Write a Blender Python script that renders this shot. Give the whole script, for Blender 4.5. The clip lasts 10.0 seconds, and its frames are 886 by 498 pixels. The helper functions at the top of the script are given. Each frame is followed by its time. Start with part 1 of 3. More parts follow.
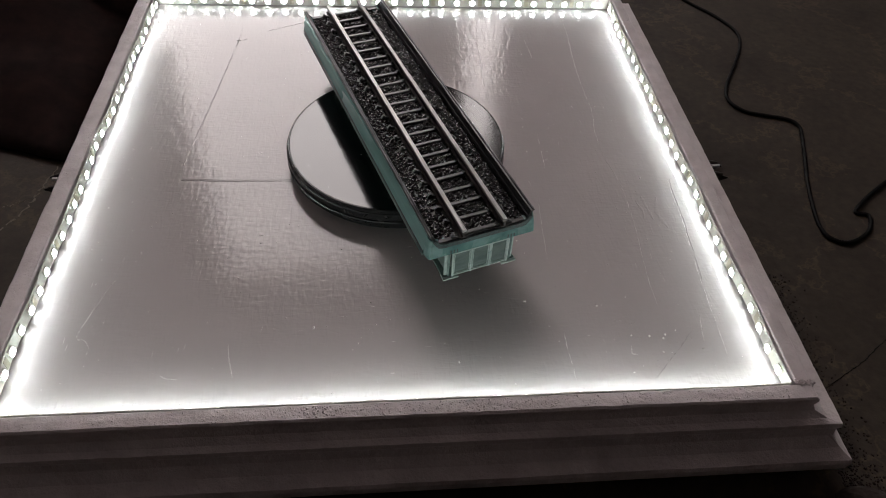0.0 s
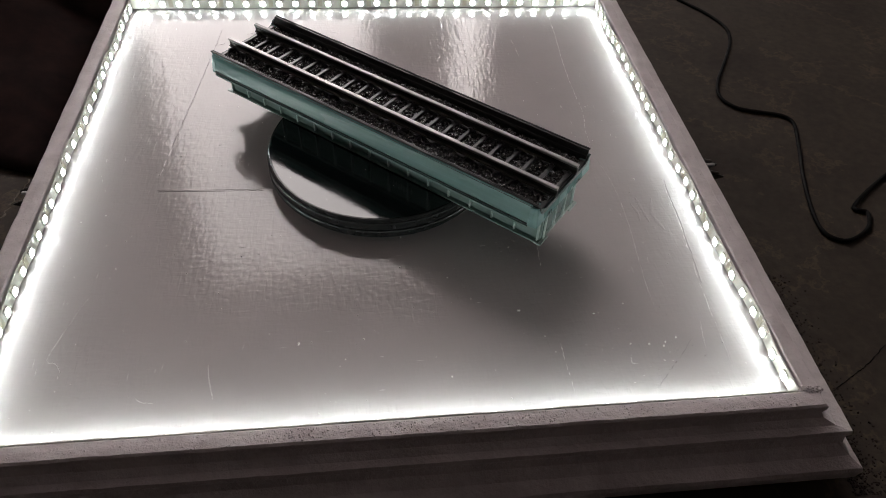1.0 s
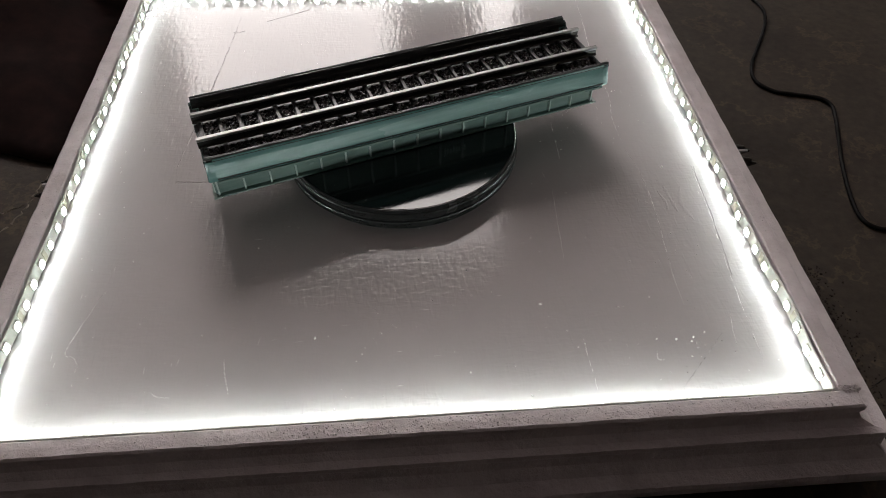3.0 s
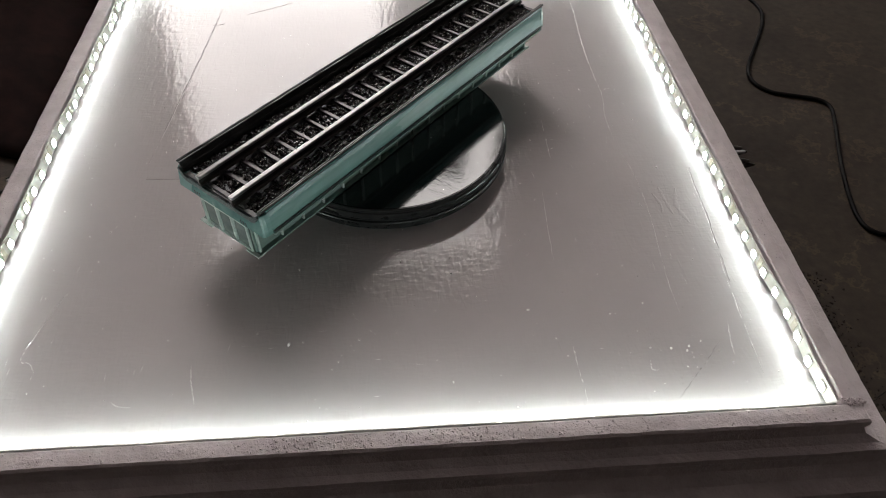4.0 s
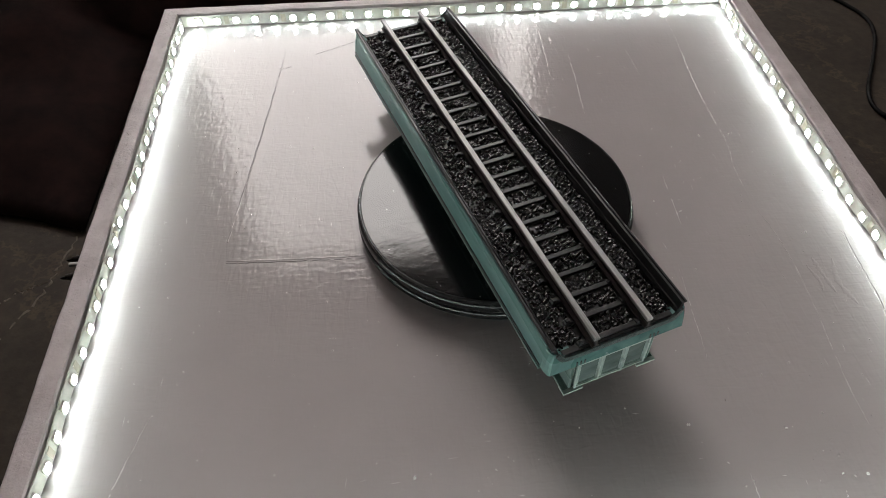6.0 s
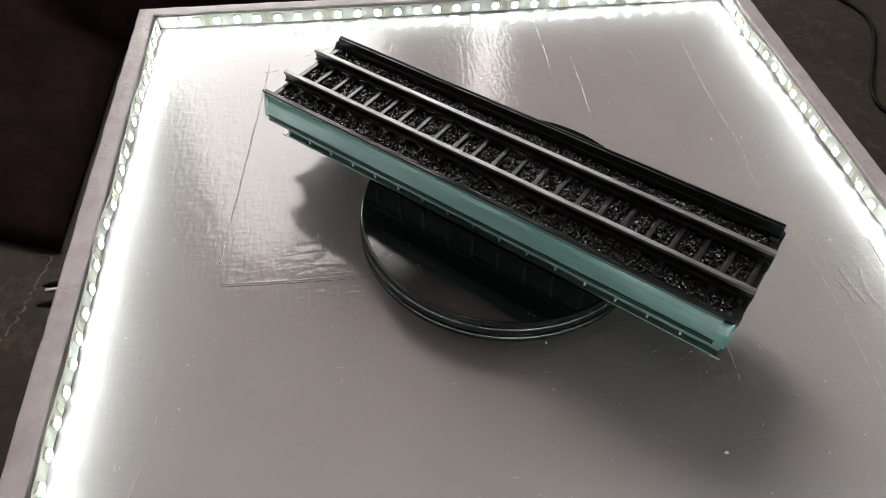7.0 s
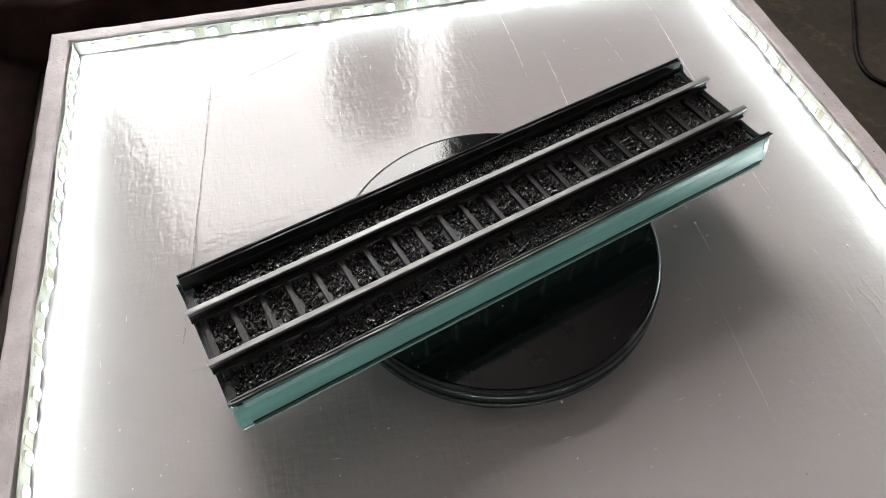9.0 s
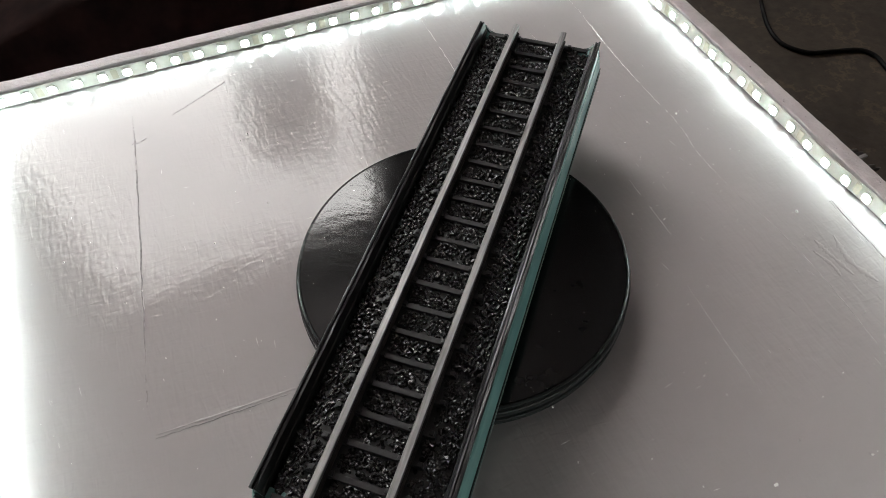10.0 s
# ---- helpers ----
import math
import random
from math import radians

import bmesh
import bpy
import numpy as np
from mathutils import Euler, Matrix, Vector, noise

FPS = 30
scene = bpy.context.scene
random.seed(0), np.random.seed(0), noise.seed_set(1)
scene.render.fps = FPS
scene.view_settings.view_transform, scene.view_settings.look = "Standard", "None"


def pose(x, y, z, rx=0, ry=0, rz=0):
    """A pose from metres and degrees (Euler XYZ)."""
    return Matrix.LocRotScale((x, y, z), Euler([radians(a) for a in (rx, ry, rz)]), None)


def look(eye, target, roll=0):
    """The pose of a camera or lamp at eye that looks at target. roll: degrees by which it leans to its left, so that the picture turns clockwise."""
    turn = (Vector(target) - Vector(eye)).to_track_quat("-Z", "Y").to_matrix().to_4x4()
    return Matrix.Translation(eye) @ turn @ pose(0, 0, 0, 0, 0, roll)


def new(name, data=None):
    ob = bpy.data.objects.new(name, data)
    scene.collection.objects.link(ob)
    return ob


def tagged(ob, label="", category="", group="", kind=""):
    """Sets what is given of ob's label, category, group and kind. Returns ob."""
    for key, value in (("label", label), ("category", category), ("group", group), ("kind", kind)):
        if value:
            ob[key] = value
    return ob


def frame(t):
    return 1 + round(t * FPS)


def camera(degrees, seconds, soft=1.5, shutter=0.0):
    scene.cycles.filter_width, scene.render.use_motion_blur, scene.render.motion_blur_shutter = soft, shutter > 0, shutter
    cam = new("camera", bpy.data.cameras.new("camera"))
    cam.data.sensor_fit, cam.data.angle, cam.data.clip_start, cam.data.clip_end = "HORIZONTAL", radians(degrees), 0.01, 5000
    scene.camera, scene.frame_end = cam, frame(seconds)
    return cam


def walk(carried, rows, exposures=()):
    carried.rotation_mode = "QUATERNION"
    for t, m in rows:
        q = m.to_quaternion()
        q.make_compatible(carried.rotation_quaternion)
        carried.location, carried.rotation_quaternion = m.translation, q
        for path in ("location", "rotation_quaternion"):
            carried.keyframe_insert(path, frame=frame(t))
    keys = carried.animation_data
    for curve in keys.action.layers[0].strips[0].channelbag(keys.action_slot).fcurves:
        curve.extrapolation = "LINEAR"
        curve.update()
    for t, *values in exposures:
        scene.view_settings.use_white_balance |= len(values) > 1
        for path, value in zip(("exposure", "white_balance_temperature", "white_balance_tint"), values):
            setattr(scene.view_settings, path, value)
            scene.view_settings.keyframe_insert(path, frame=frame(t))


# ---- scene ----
CAM_DEG = 64.8
cam = camera(CAM_DEG, 10.0, soft=0.95)
PATH = [
    (0, (-0.003, -0.464, 0.375), (0.146, 0.898, -1.081), 3.1),
    (0.5, (0.0, -0.455, 0.367), (0.152, 0.913, -1.085), 2.0),
    (1, (-0.001, -0.447, 0.363), (0.178, 0.918, -1.088), 2.7),
    (1.5, (0.005, -0.448, 0.359), (0.131, 0.921, -1.094), 0.7),
    (2, (0.004, -0.448, 0.36), (0.124, 0.922, -1.092), 0.8),
    (2.5, (0.006, -0.444, 0.361), (0.084, 0.915, -1.105), -1.0),
    (3.8, (0.009, -0.423, 0.342), (0.132, 0.902, -1.151), 2.0),
    (4, (0.014, -0.421, 0.339), (0.128, 0.926, -1.136), 1.1),
    (4.5, (0.003, -0.412, 0.341), (0.078, 0.952, -1.12), 0.0),
    (5, (-0.026, -0.373, 0.338), (0.043, 0.962, -1.15), -1.7),
    (5.5, (-0.042, -0.345, 0.339), (0.044, 0.977, -1.16), -1.3),
    (6, (-0.044, -0.327, 0.336), (0.019, 0.993, -1.166), -1.9),
    (6.2, (-0.044, -0.321, 0.335), (0.031, 1.0, -1.164), -1.6),
    (7.3, (-0.07, -0.281, 0.32), (0.102, 0.989, -1.215), 0.0),
    (7.5, (-0.069, -0.268, 0.318), (0.125, 0.964, -1.246), 0.3),
    (8, (-0.071, -0.239, 0.317), (0.203, 0.946, -1.271), 0.7),
    (8.5, (-0.082, -0.222, 0.316), (0.207, 0.939, -1.286), 0.3),
    (9, (-0.071, -0.224, 0.323), (0.173, 0.955, -1.274), -1.7),
    (9.5, (-0.056, -0.228, 0.323), (0.146, 0.988, -1.251), -3.9),
    (10, (-0.0844, -0.2084, 0.3184), (0.3266, 0.8695, -1.1912), -2.2),
]
EXPOSURES = [(0, 0.03, 6600, 18), (1, 0.12, 6600, 17), (1.5, 0.2, 6600, 17), (2.5, 0.24, 6600, 16), (3.8, 0.43, 6580, 14), (4, 0.43, 6580, 14), (4.5, 0.28, 6560, 13), (6, 0.35, 6560, 13), (6.5, 0.48, 6540, 12), (7.2, 0.79, 6450, 10),
             (7.5, 0.94, 6400, 10), (8, 1.4, 6360, 9), (9, 1.21, 6360, 10), (9.5, 0.83, 6360, 10), (10, 0.67, 6380, 10)]
walk(cam, [(t, look(e, g, r)) for t, e, g, r in PATH], EXPOSURES)

# ---- world ----
world = bpy.data.worlds.new("world")
scene.world = world
world.use_nodes = True
wn = world.node_tree.nodes
sky = wn.new("ShaderNodeTexSky")
sky.sky_type, sky.sun_disc, sky.sun_elevation, sky.sun_rotation = "NISHITA", False, radians(40), radians(200)
wn["Background"].inputs["Strength"].default_value = 0.1
world.node_tree.links.new(sky.outputs["Color"], wn["Background"].inputs["Color"])

# window light: one broad pane of daylight in the opening of the far wall
WIN = dict(x0=-1.10, x1=0.60, z0=0.80, z1=3.10)
FLOOR_Z = -0.056
ROOM = dict(x0=-1.9, x1=2.2, y0=-1.6, y1=2.6, z1=3.4)
LED_POWER = 54.0
WIN_POWER = 7.4


# ---- materials ----
def nodes_of(name):
    m = bpy.data.materials.new(name)
    m.use_nodes = True
    return m, m.node_tree.nodes, m.node_tree.links, m.node_tree.nodes["Principled BSDF"]


def ramp(n, l, src, stops):
    r = n.new("ShaderNodeValToRGB")
    while len(r.color_ramp.elements) < len(stops):
        r.color_ramp.elements.new(0.5)
    for e, (p, c) in zip(r.color_ramp.elements, stops):
        e.position, e.color = p, (*c, 1)
    l.new(src, r.inputs["Fac"])
    return r.outputs["Color"]


def noise_of(n, l, scale, detail=4, stretch=(1, 1, 1), rough=0.6):
    tc, mp, t = n.new("ShaderNodeTexCoord"), n.new("ShaderNodeMapping"), n.new("ShaderNodeTexNoise")
    mp.inputs["Scale"].default_value = stretch
    t.inputs["Scale"].default_value, t.inputs["Detail"].default_value, t.inputs["Roughness"].default_value = scale, detail, rough
    t.inputs["Distortion"].default_value = 0.0 if stretch == (1, 1, 1) else 0.5
    l.new(tc.outputs["Object"], mp.inputs["Vector"])
    l.new(mp.outputs["Vector"], t.inputs["Vector"])
    return t.outputs["Fac"]


def bumped(n, l, bsdf, layers):
    prev = None
    for src, strength, dist in layers:
        b = n.new("ShaderNodeBump")
        b.inputs["Strength"].default_value, b.inputs["Distance"].default_value = strength, dist
        l.new(src, b.inputs["Height"])
        if prev:
            l.new(prev, b.inputs["Normal"])
        prev = b.outputs["Normal"]
    l.new(prev, bsdf.inputs["Normal"])


def surface(name, dark, light, scale, rough, bump=(), metal=0.0, stretch=(1, 1, 1), rough_var=0.1, coat=0.0, spec=0.5, fine=5):
    """A paint, plastic, metal or stone with grain between two colours and a roughness that varies."""
    m, n, l, b = nodes_of(name)
    f = noise_of(n, l, scale, 6, stretch)
    l.new(ramp(n, l, f, [(0.3, dark), (0.7, light)]), b.inputs["Base Color"])
    f2 = noise_of(n, l, scale * 0.23, 3, stretch)
    mr = n.new("ShaderNodeMapRange")
    mr.inputs["From Min"].default_value, mr.inputs["From Max"].default_value = 0.3, 0.7
    mr.inputs["To Min"].default_value, mr.inputs["To Max"].default_value = max(0.02, rough - rough_var), rough + rough_var
    l.new(f2, mr.inputs["Value"])
    l.new(mr.outputs["Result"], b.inputs["Roughness"])
    b.inputs["Metallic"].default_value = metal
    b.inputs["Coat Weight"].default_value = coat
    b.inputs["Specular IOR Level"].default_value = spec
    if bump:
        bumped(n, l, b, [(noise_of(n, l, s, fine, st), k, d) for s, k, d, st in bump])
    return m


def glow(name, colour, strength):
    m, n, l, b = nodes_of(name)
    b.inputs["Base Color"].default_value = (0.8, 0.8, 0.75, 1)
    b.inputs["Emission Color"].default_value = (*colour, 1)
    b.inputs["Emission Strength"].default_value = strength
    return m


def veined_floor():
    """Dark worn concrete: broad blotches, fine grain and thin pale veins."""
    m, n, l, b = nodes_of("worn dark concrete")
    broad = ramp(n, l, noise_of(n, l, 7, 5), [(0.30, (0.027, 0.021, 0.017)), (0.5, (0.046, 0.037, 0.029)), (0.72, (0.056, 0.046, 0.035))])
    grain = ramp(n, l, noise_of(n, l, 130, 5), [(0.3, (0.78, 0.78, 0.78)), (0.7, (1.15, 1.13, 1.1))])
    veins = ramp(n, l, noise_of(n, l, 4.5, 7, rough=0.68), [(0.0, (1, 1, 1)), (0.488, (1, 1, 1)), (0.497, (1.5, 1.42, 1.3)), (0.503, (1.5, 1.42, 1.3)), (0.512, (1, 1, 1))])
    colour = broad
    for other in (grain, veins):
        mix = n.new("ShaderNodeMix")
        mix.data_type, mix.blend_type = "RGBA", "MULTIPLY"
        mix.inputs[0].default_value = 1.0
        l.new(colour, mix.inputs[6])
        l.new(other, mix.inputs[7])
        colour = mix.outputs[2]
    l.new(colour, b.inputs["Base Color"])
    b.inputs["Roughness"].default_value, b.inputs["Specular IOR Level"].default_value = 0.7, 0.2
    bumped(n, l, b, [(noise_of(n, l, 60, 5), 0.5, 0.002), (noise_of(n, l, 9, 5), 0.5, 0.004)])
    return m


BOARD = surface("white gloss paint", (0.455, 0.417, 0.414), (0.50, 0.46, 0.457), 9, 0.024,
                [(22, 1.0, 0.00016, (1, 1.3, 1)), (135, 1.0, 0.00014, (2.2, 0.6, 1)), (135, 1.0, 0.00013, (0.75, 2.2, 1)), (48, 1.0, 0.00010, (1, 1, 1)), (240, 1.0, 0.00005, (1, 1, 1))],
                rough_var=0.006, spec=0.26, fine=1)
RIM = surface("rough white paint", (0.56, 0.50, 0.505), (0.74, 0.675, 0.68), 45, 0.42, [(420, 0.9, 0.0006, (1, 1, 1)), (130, 0.8, 0.0011, (1, 1, 1))])
DISC = surface("black gloss plastic", (0.007, 0.0075, 0.008), (0.014, 0.0145, 0.015), 60, 0.08, [(28, 1.0, 0.00010, (1, 1, 1)), (170, 1.0, 0.00006, (1, 0.5, 1)), (520, 1.0, 0.000012, (1, 0.3, 1))], rough_var=0.05, spec=0.45)
EDGE = surface("worn black plastic", (0.010, 0.010, 0.010), (0.020, 0.0195, 0.0195), 150, 0.20, [(300, 0.4, 0.0002, (1, 1, 1))], spec=0.32)
TEAL = surface("teal paint", (0.055, 0.14, 0.132), (0.135, 0.26, 0.245), 110, 0.26, [(500, 0.15, 0.0003, (0.06, 1, 1))], stretch=(0.05, 1, 1))
GIRDER = surface("grey green plastic", (0.11, 0.165, 0.15), (0.19, 0.25, 0.23), 120, 0.25, stretch=(0.2, 1, 1))
PALE = surface("pale green edges", (0.30, 0.38, 0.355), (0.50, 0.57, 0.54), 200, 0.3)
PANEL = surface("grey-green glossy panel", (0.07, 0.10, 0.092), (0.16, 0.20, 0.186), 150, 0.16, stretch=(1, 0.3, 1))
SOOT = surface("sooty rough teal", (0.004, 0.006, 0.006), (0.038, 0.080, 0.075), 380, 0.4, [(900, 0.8, 0.0006, (1, 1, 1))])
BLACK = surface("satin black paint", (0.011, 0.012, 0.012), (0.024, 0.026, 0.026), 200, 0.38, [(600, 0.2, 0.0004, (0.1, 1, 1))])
STONE = surface("black gloss stone", (0.006, 0.0064, 0.0066), (0.029, 0.031, 0.032), 700, 0.15, [(1100, 0.6, 0.0004, (1, 1, 1))], spec=1.0)
SLEEPER = surface("dark plastic sleeper", (0.015, 0.016, 0.017), (0.042, 0.042, 0.042), 400, 0.32)
STEEL = surface("worn steel", (0.20, 0.197, 0.192), (0.52, 0.515, 0.505), 420, 0.54, stretch=(0.04, 1, 1), metal=1.0, bump=[(900, 0.4, 0.0003, (0.05, 1, 1)), (300, 0.3, 0.0002, (1, 1, 1))])
RAILSIDE = surface("browned rail", (0.02, 0.018, 0.016), (0.06, 0.055, 0.05), 300, 0.45, stretch=(0.1, 1, 1), metal=0.4)
TAPE = surface("white strip tape", (0.78, 0.77, 0.70), (0.88, 0.87, 0.80), 120, 0.4)
PAD = surface("copper solder pad", (0.62, 0.58, 0.46), (0.72, 0.68, 0.56), 300, 0.4, metal=0.2)
LED = glow("led phosphor", (0.835, 1.0, 0.955), LED_POWER)
FLOOR = veined_floor()
RUBBLE = surface("dark grit", (0.018, 0.014, 0.012), (0.045, 0.035, 0.030), 300, 0.8, spec=0.2)
WALL = surface("dim plaster", (0.25, 0.215, 0.205), (0.33, 0.285, 0.275), 4, 0.8, [(80, 0.3, 0.002, (1, 1, 1))])
LOW_BOUNCE = surface("dark low-bounce wall", (0.035, 0.031, 0.027), (0.055, 0.049, 0.043), 4, 0.8, [(80, 0.3, 0.002, (1, 1, 1))])
PLASTER = surface("fill-toned ceiling plaster", (0.212, 0.19, 0.188), (0.272, 0.245, 0.243), 4, 0.8, [(80, 0.3, 0.002, (1, 1, 1))])
RUBBER = surface("black cable rubber", (0.003, 0.003, 0.003), (0.006, 0.0058, 0.0058), 300, 0.6, spec=0.1)
IRON = surface("dark iron", (0.02, 0.019, 0.018), (0.07, 0.065, 0.06), 300, 0.4, metal=0.8)
CRACK = surface("pale filled crack", (0.10, 0.085, 0.065), (0.2, 0.17, 0.13), 200, 0.8)
CLOTH = surface("dark red cloth", (0.010, 0.0068, 0.0066), (0.026, 0.0135, 0.0125), 30, 0.95, spec=0.05)
WOOD = surface("window frame paint", (0.1, 0.09, 0.08), (0.15, 0.14, 0.12), 30, 0.5)
DUST = surface("pale crumbs", (0.75, 0.72, 0.70), (0.88, 0.86, 0.84), 800, 0.6)
RIDGE = surface("lifted paint edge", (0.60, 0.57, 0.56), (0.84, 0.81, 0.80), 300, 0.22)
GROOVE = surface("dirty scratch", (0.25, 0.228, 0.223), (0.48, 0.44, 0.435), 300, 0.8, spec=0.1)
DAY = glow("overcast sky", (1.0, 0.968, 0.93), WIN_POWER)


# ---- mesh helpers ----
def part(name, bm, material, parent=None, label="", smooth=False):
    me = bpy.data.meshes.new(name)
    bm.to_mesh(me)
    bm.free()
    me.materials.append(material)
    if smooth:
        me.shade_smooth()
    ob = new(name, me)
    ob.parent = parent
    if label:
        tagged(ob, label)
    return ob


def child(name, me, parent, loc=(0, 0, 0), rz=0.0):
    ob = new(name, me)
    ob.parent = parent
    ob.matrix_basis = pose(*loc, 0, 0, rz)
    return ob


def thing(name, label, category, m=None, kind="", group=""):
    ob = new(name)
    ob.empty_display_size = 0.02
    if m is not None:
        ob.matrix_basis = m
    return tagged(ob, label, category, group, kind)


def box(bm, x0, x1, y0, y1, z0, z1, bevel=0.0):
    geo = bmesh.ops.create_cube(bm, size=1.0)["verts"]
    bmesh.ops.scale(bm, vec=(x1 - x0, y1 - y0, z1 - z0), verts=geo)
    bmesh.ops.translate(bm, vec=((x0 + x1) / 2, (y0 + y1) / 2, (z0 + z1) / 2), verts=geo)
    if bevel:
        es = list({e for v in geo for e in v.link_edges})
        bmesh.ops.bevel(bm, geom=es, offset=bevel, segments=2, affect="EDGES", profile=0.6)
    return bm


def boxes(*dims, bevel=0.0):
    bm = bmesh.new()
    for d in dims:
        box(bm, *d, bevel=bevel)
    return bm


def extrude_x(profile, x0, x1, cuts=1, jitter=0.0):
    """A closed (y, z) profile swept along x."""
    bm = bmesh.new()
    rings = []
    for i in range(cuts + 1):
        x = x0 + (x1 - x0) * i / cuts
        rings.append([bm.verts.new((x, y + jitter * random.uniform(-1, 1), z + jitter * random.uniform(-1, 1))) for y, z in profile])
    k = len(profile)
    for a, b in zip(rings, rings[1:]):
        for j in range(k):
            bm.faces.new((a[j], a[(j + 1) % k], b[(j + 1) % k], b[j]))
    bm.faces.new(rings[0][::-1])
    bm.faces.new(rings[-1])
    bmesh.ops.recalc_face_normals(bm, faces=bm.faces)
    return bm


def lathe(profile, steps=128):
    """An (r, z) profile turned round z."""
    bm = bmesh.new()
    rings = [[bm.verts.new((r * math.cos(a), r * math.sin(a), z)) for r, z in profile] for a in np.linspace(0, 2 * math.pi, steps, endpoint=False)]
    for i in range(steps):
        a, b = rings[i], rings[(i + 1) % steps]
        for j in range(len(profile) - 1):
            bm.faces.new((a[j], b[j], b[j + 1], a[j + 1]))
    bm.faces.new([r[-1] for r in rings])
    bm.faces.new([r[0] for r in rings][::-1])
    bmesh.ops.recalc_face_normals(bm, faces=bm.faces)
    return bm


def smooth_line(pts, per=8):
    out = []
    P = [Vector(p) for p in pts]
    P = [2 * P[0] - P[1]] + P + [2 * P[-1] - P[-2]]
    for a, b, c, d in zip(P, P[1:], P[2:], P[3:]):
        for i in range(per):
            t = i / per
            out.append(0.5 * (2 * b + (c - a) * t + (2 * a - 5 * b + 4 * c - d) * t * t + (3 * b - a - 3 * c + d) * t ** 3))
    return out + [P[-2]]


def tube(pts, r, sides=10):
    bm = bmesh.new()
    line = smooth_line(pts)
    rings = []
    for i, p in enumerate(line):
        d = (line[min(i + 1, len(line) - 1)] - line[max(i - 1, 0)]).normalized()
        s = d.cross(Vector((0, 0, 1))).normalized()
        u = s.cross(d)
        rings.append([bm.verts.new(p + r * (math.cos(k) * s + math.sin(k) * u)) for k in np.linspace(0, 2 * math.pi, sides, endpoint=False)])
    for a, b in zip(rings, rings[1:]):
        for j in range(sides):
            bm.faces.new((a[j], a[(j + 1) % sides], b[(j + 1) % sides], b[j]))
    bm.faces.new(rings[0][::-1])
    bm.faces.new(rings[-1])
    bmesh.ops.recalc_face_normals(bm, faces=bm.faces)
    return bm


def ribbon(pts, w, h=0.0004, wobble=0.0006, gaps=0.0):
    """A low ridge of paint along a line on the board, thinning at its ends."""
    bm = bmesh.new()
    line = smooth_line([(x, y, 0) for x, y in pts], 14)
    prev = None
    n = len(line)
    for i, p in enumerate(line):
        d = (line[min(i + 1, n - 1)] - line[max(i - 1, 0)]).normalized()
        s = Vector((-d.y, d.x, 0))
        k = 0.75 * w * min(1, 0.25 + 4 * min(i, n - 1 - i) / n) * random.uniform(0.4, 1.2) / 2
        c = p + s * random.uniform(-1, 1) * wobble
        row = [bm.verts.new(c - s * k), bm.verts.new(c + Vector((0, 0, h))), bm.verts.new(c + s * k)]
        if prev and random.random() >= gaps:
            bm.faces.new((prev[0], row[0], row[1], prev[1]))
            bm.faces.new((prev[1], row[1], row[2], prev[2]))
        prev = row
    bmesh.ops.recalc_face_normals(bm, faces=bm.faces)
    return bm


def pebbles(spots, material, name, parent=None, squash=0.7):
    """Many small rough stones in one mesh: spots of (x, y, z, radius)."""
    base = bmesh.new()
    bmesh.ops.create_icosphere(base, subdivisions=1, radius=1)
    bv = np.array([v.co for v in base.verts])
    bf = [[v.index for v in f.verts] for f in base.faces]
    base.free()
    vs, fs = [], []
    rng = np.random.default_rng(5)
    for x, y, z, r in spots:
        q = Euler(rng.uniform(0, 6.28, 3)).to_matrix()
        v = bv * rng.uniform(0.78, 1.18, (len(bv), 1)) * rng.uniform(0.8, 1.15, 3) * (1, 1, squash)
        v = v @ np.array(q) * r + (x, y, z)
        o = len(vs)
        vs.extend(v.tolist())
        fs.extend([[a + o for a in f] for f in bf])
    me = bpy.data.meshes.new(name)
    me.from_pydata(vs, [], fs)
    me.materials.append(material)
    ob = new(name, me)
    ob.parent = parent
    return ob


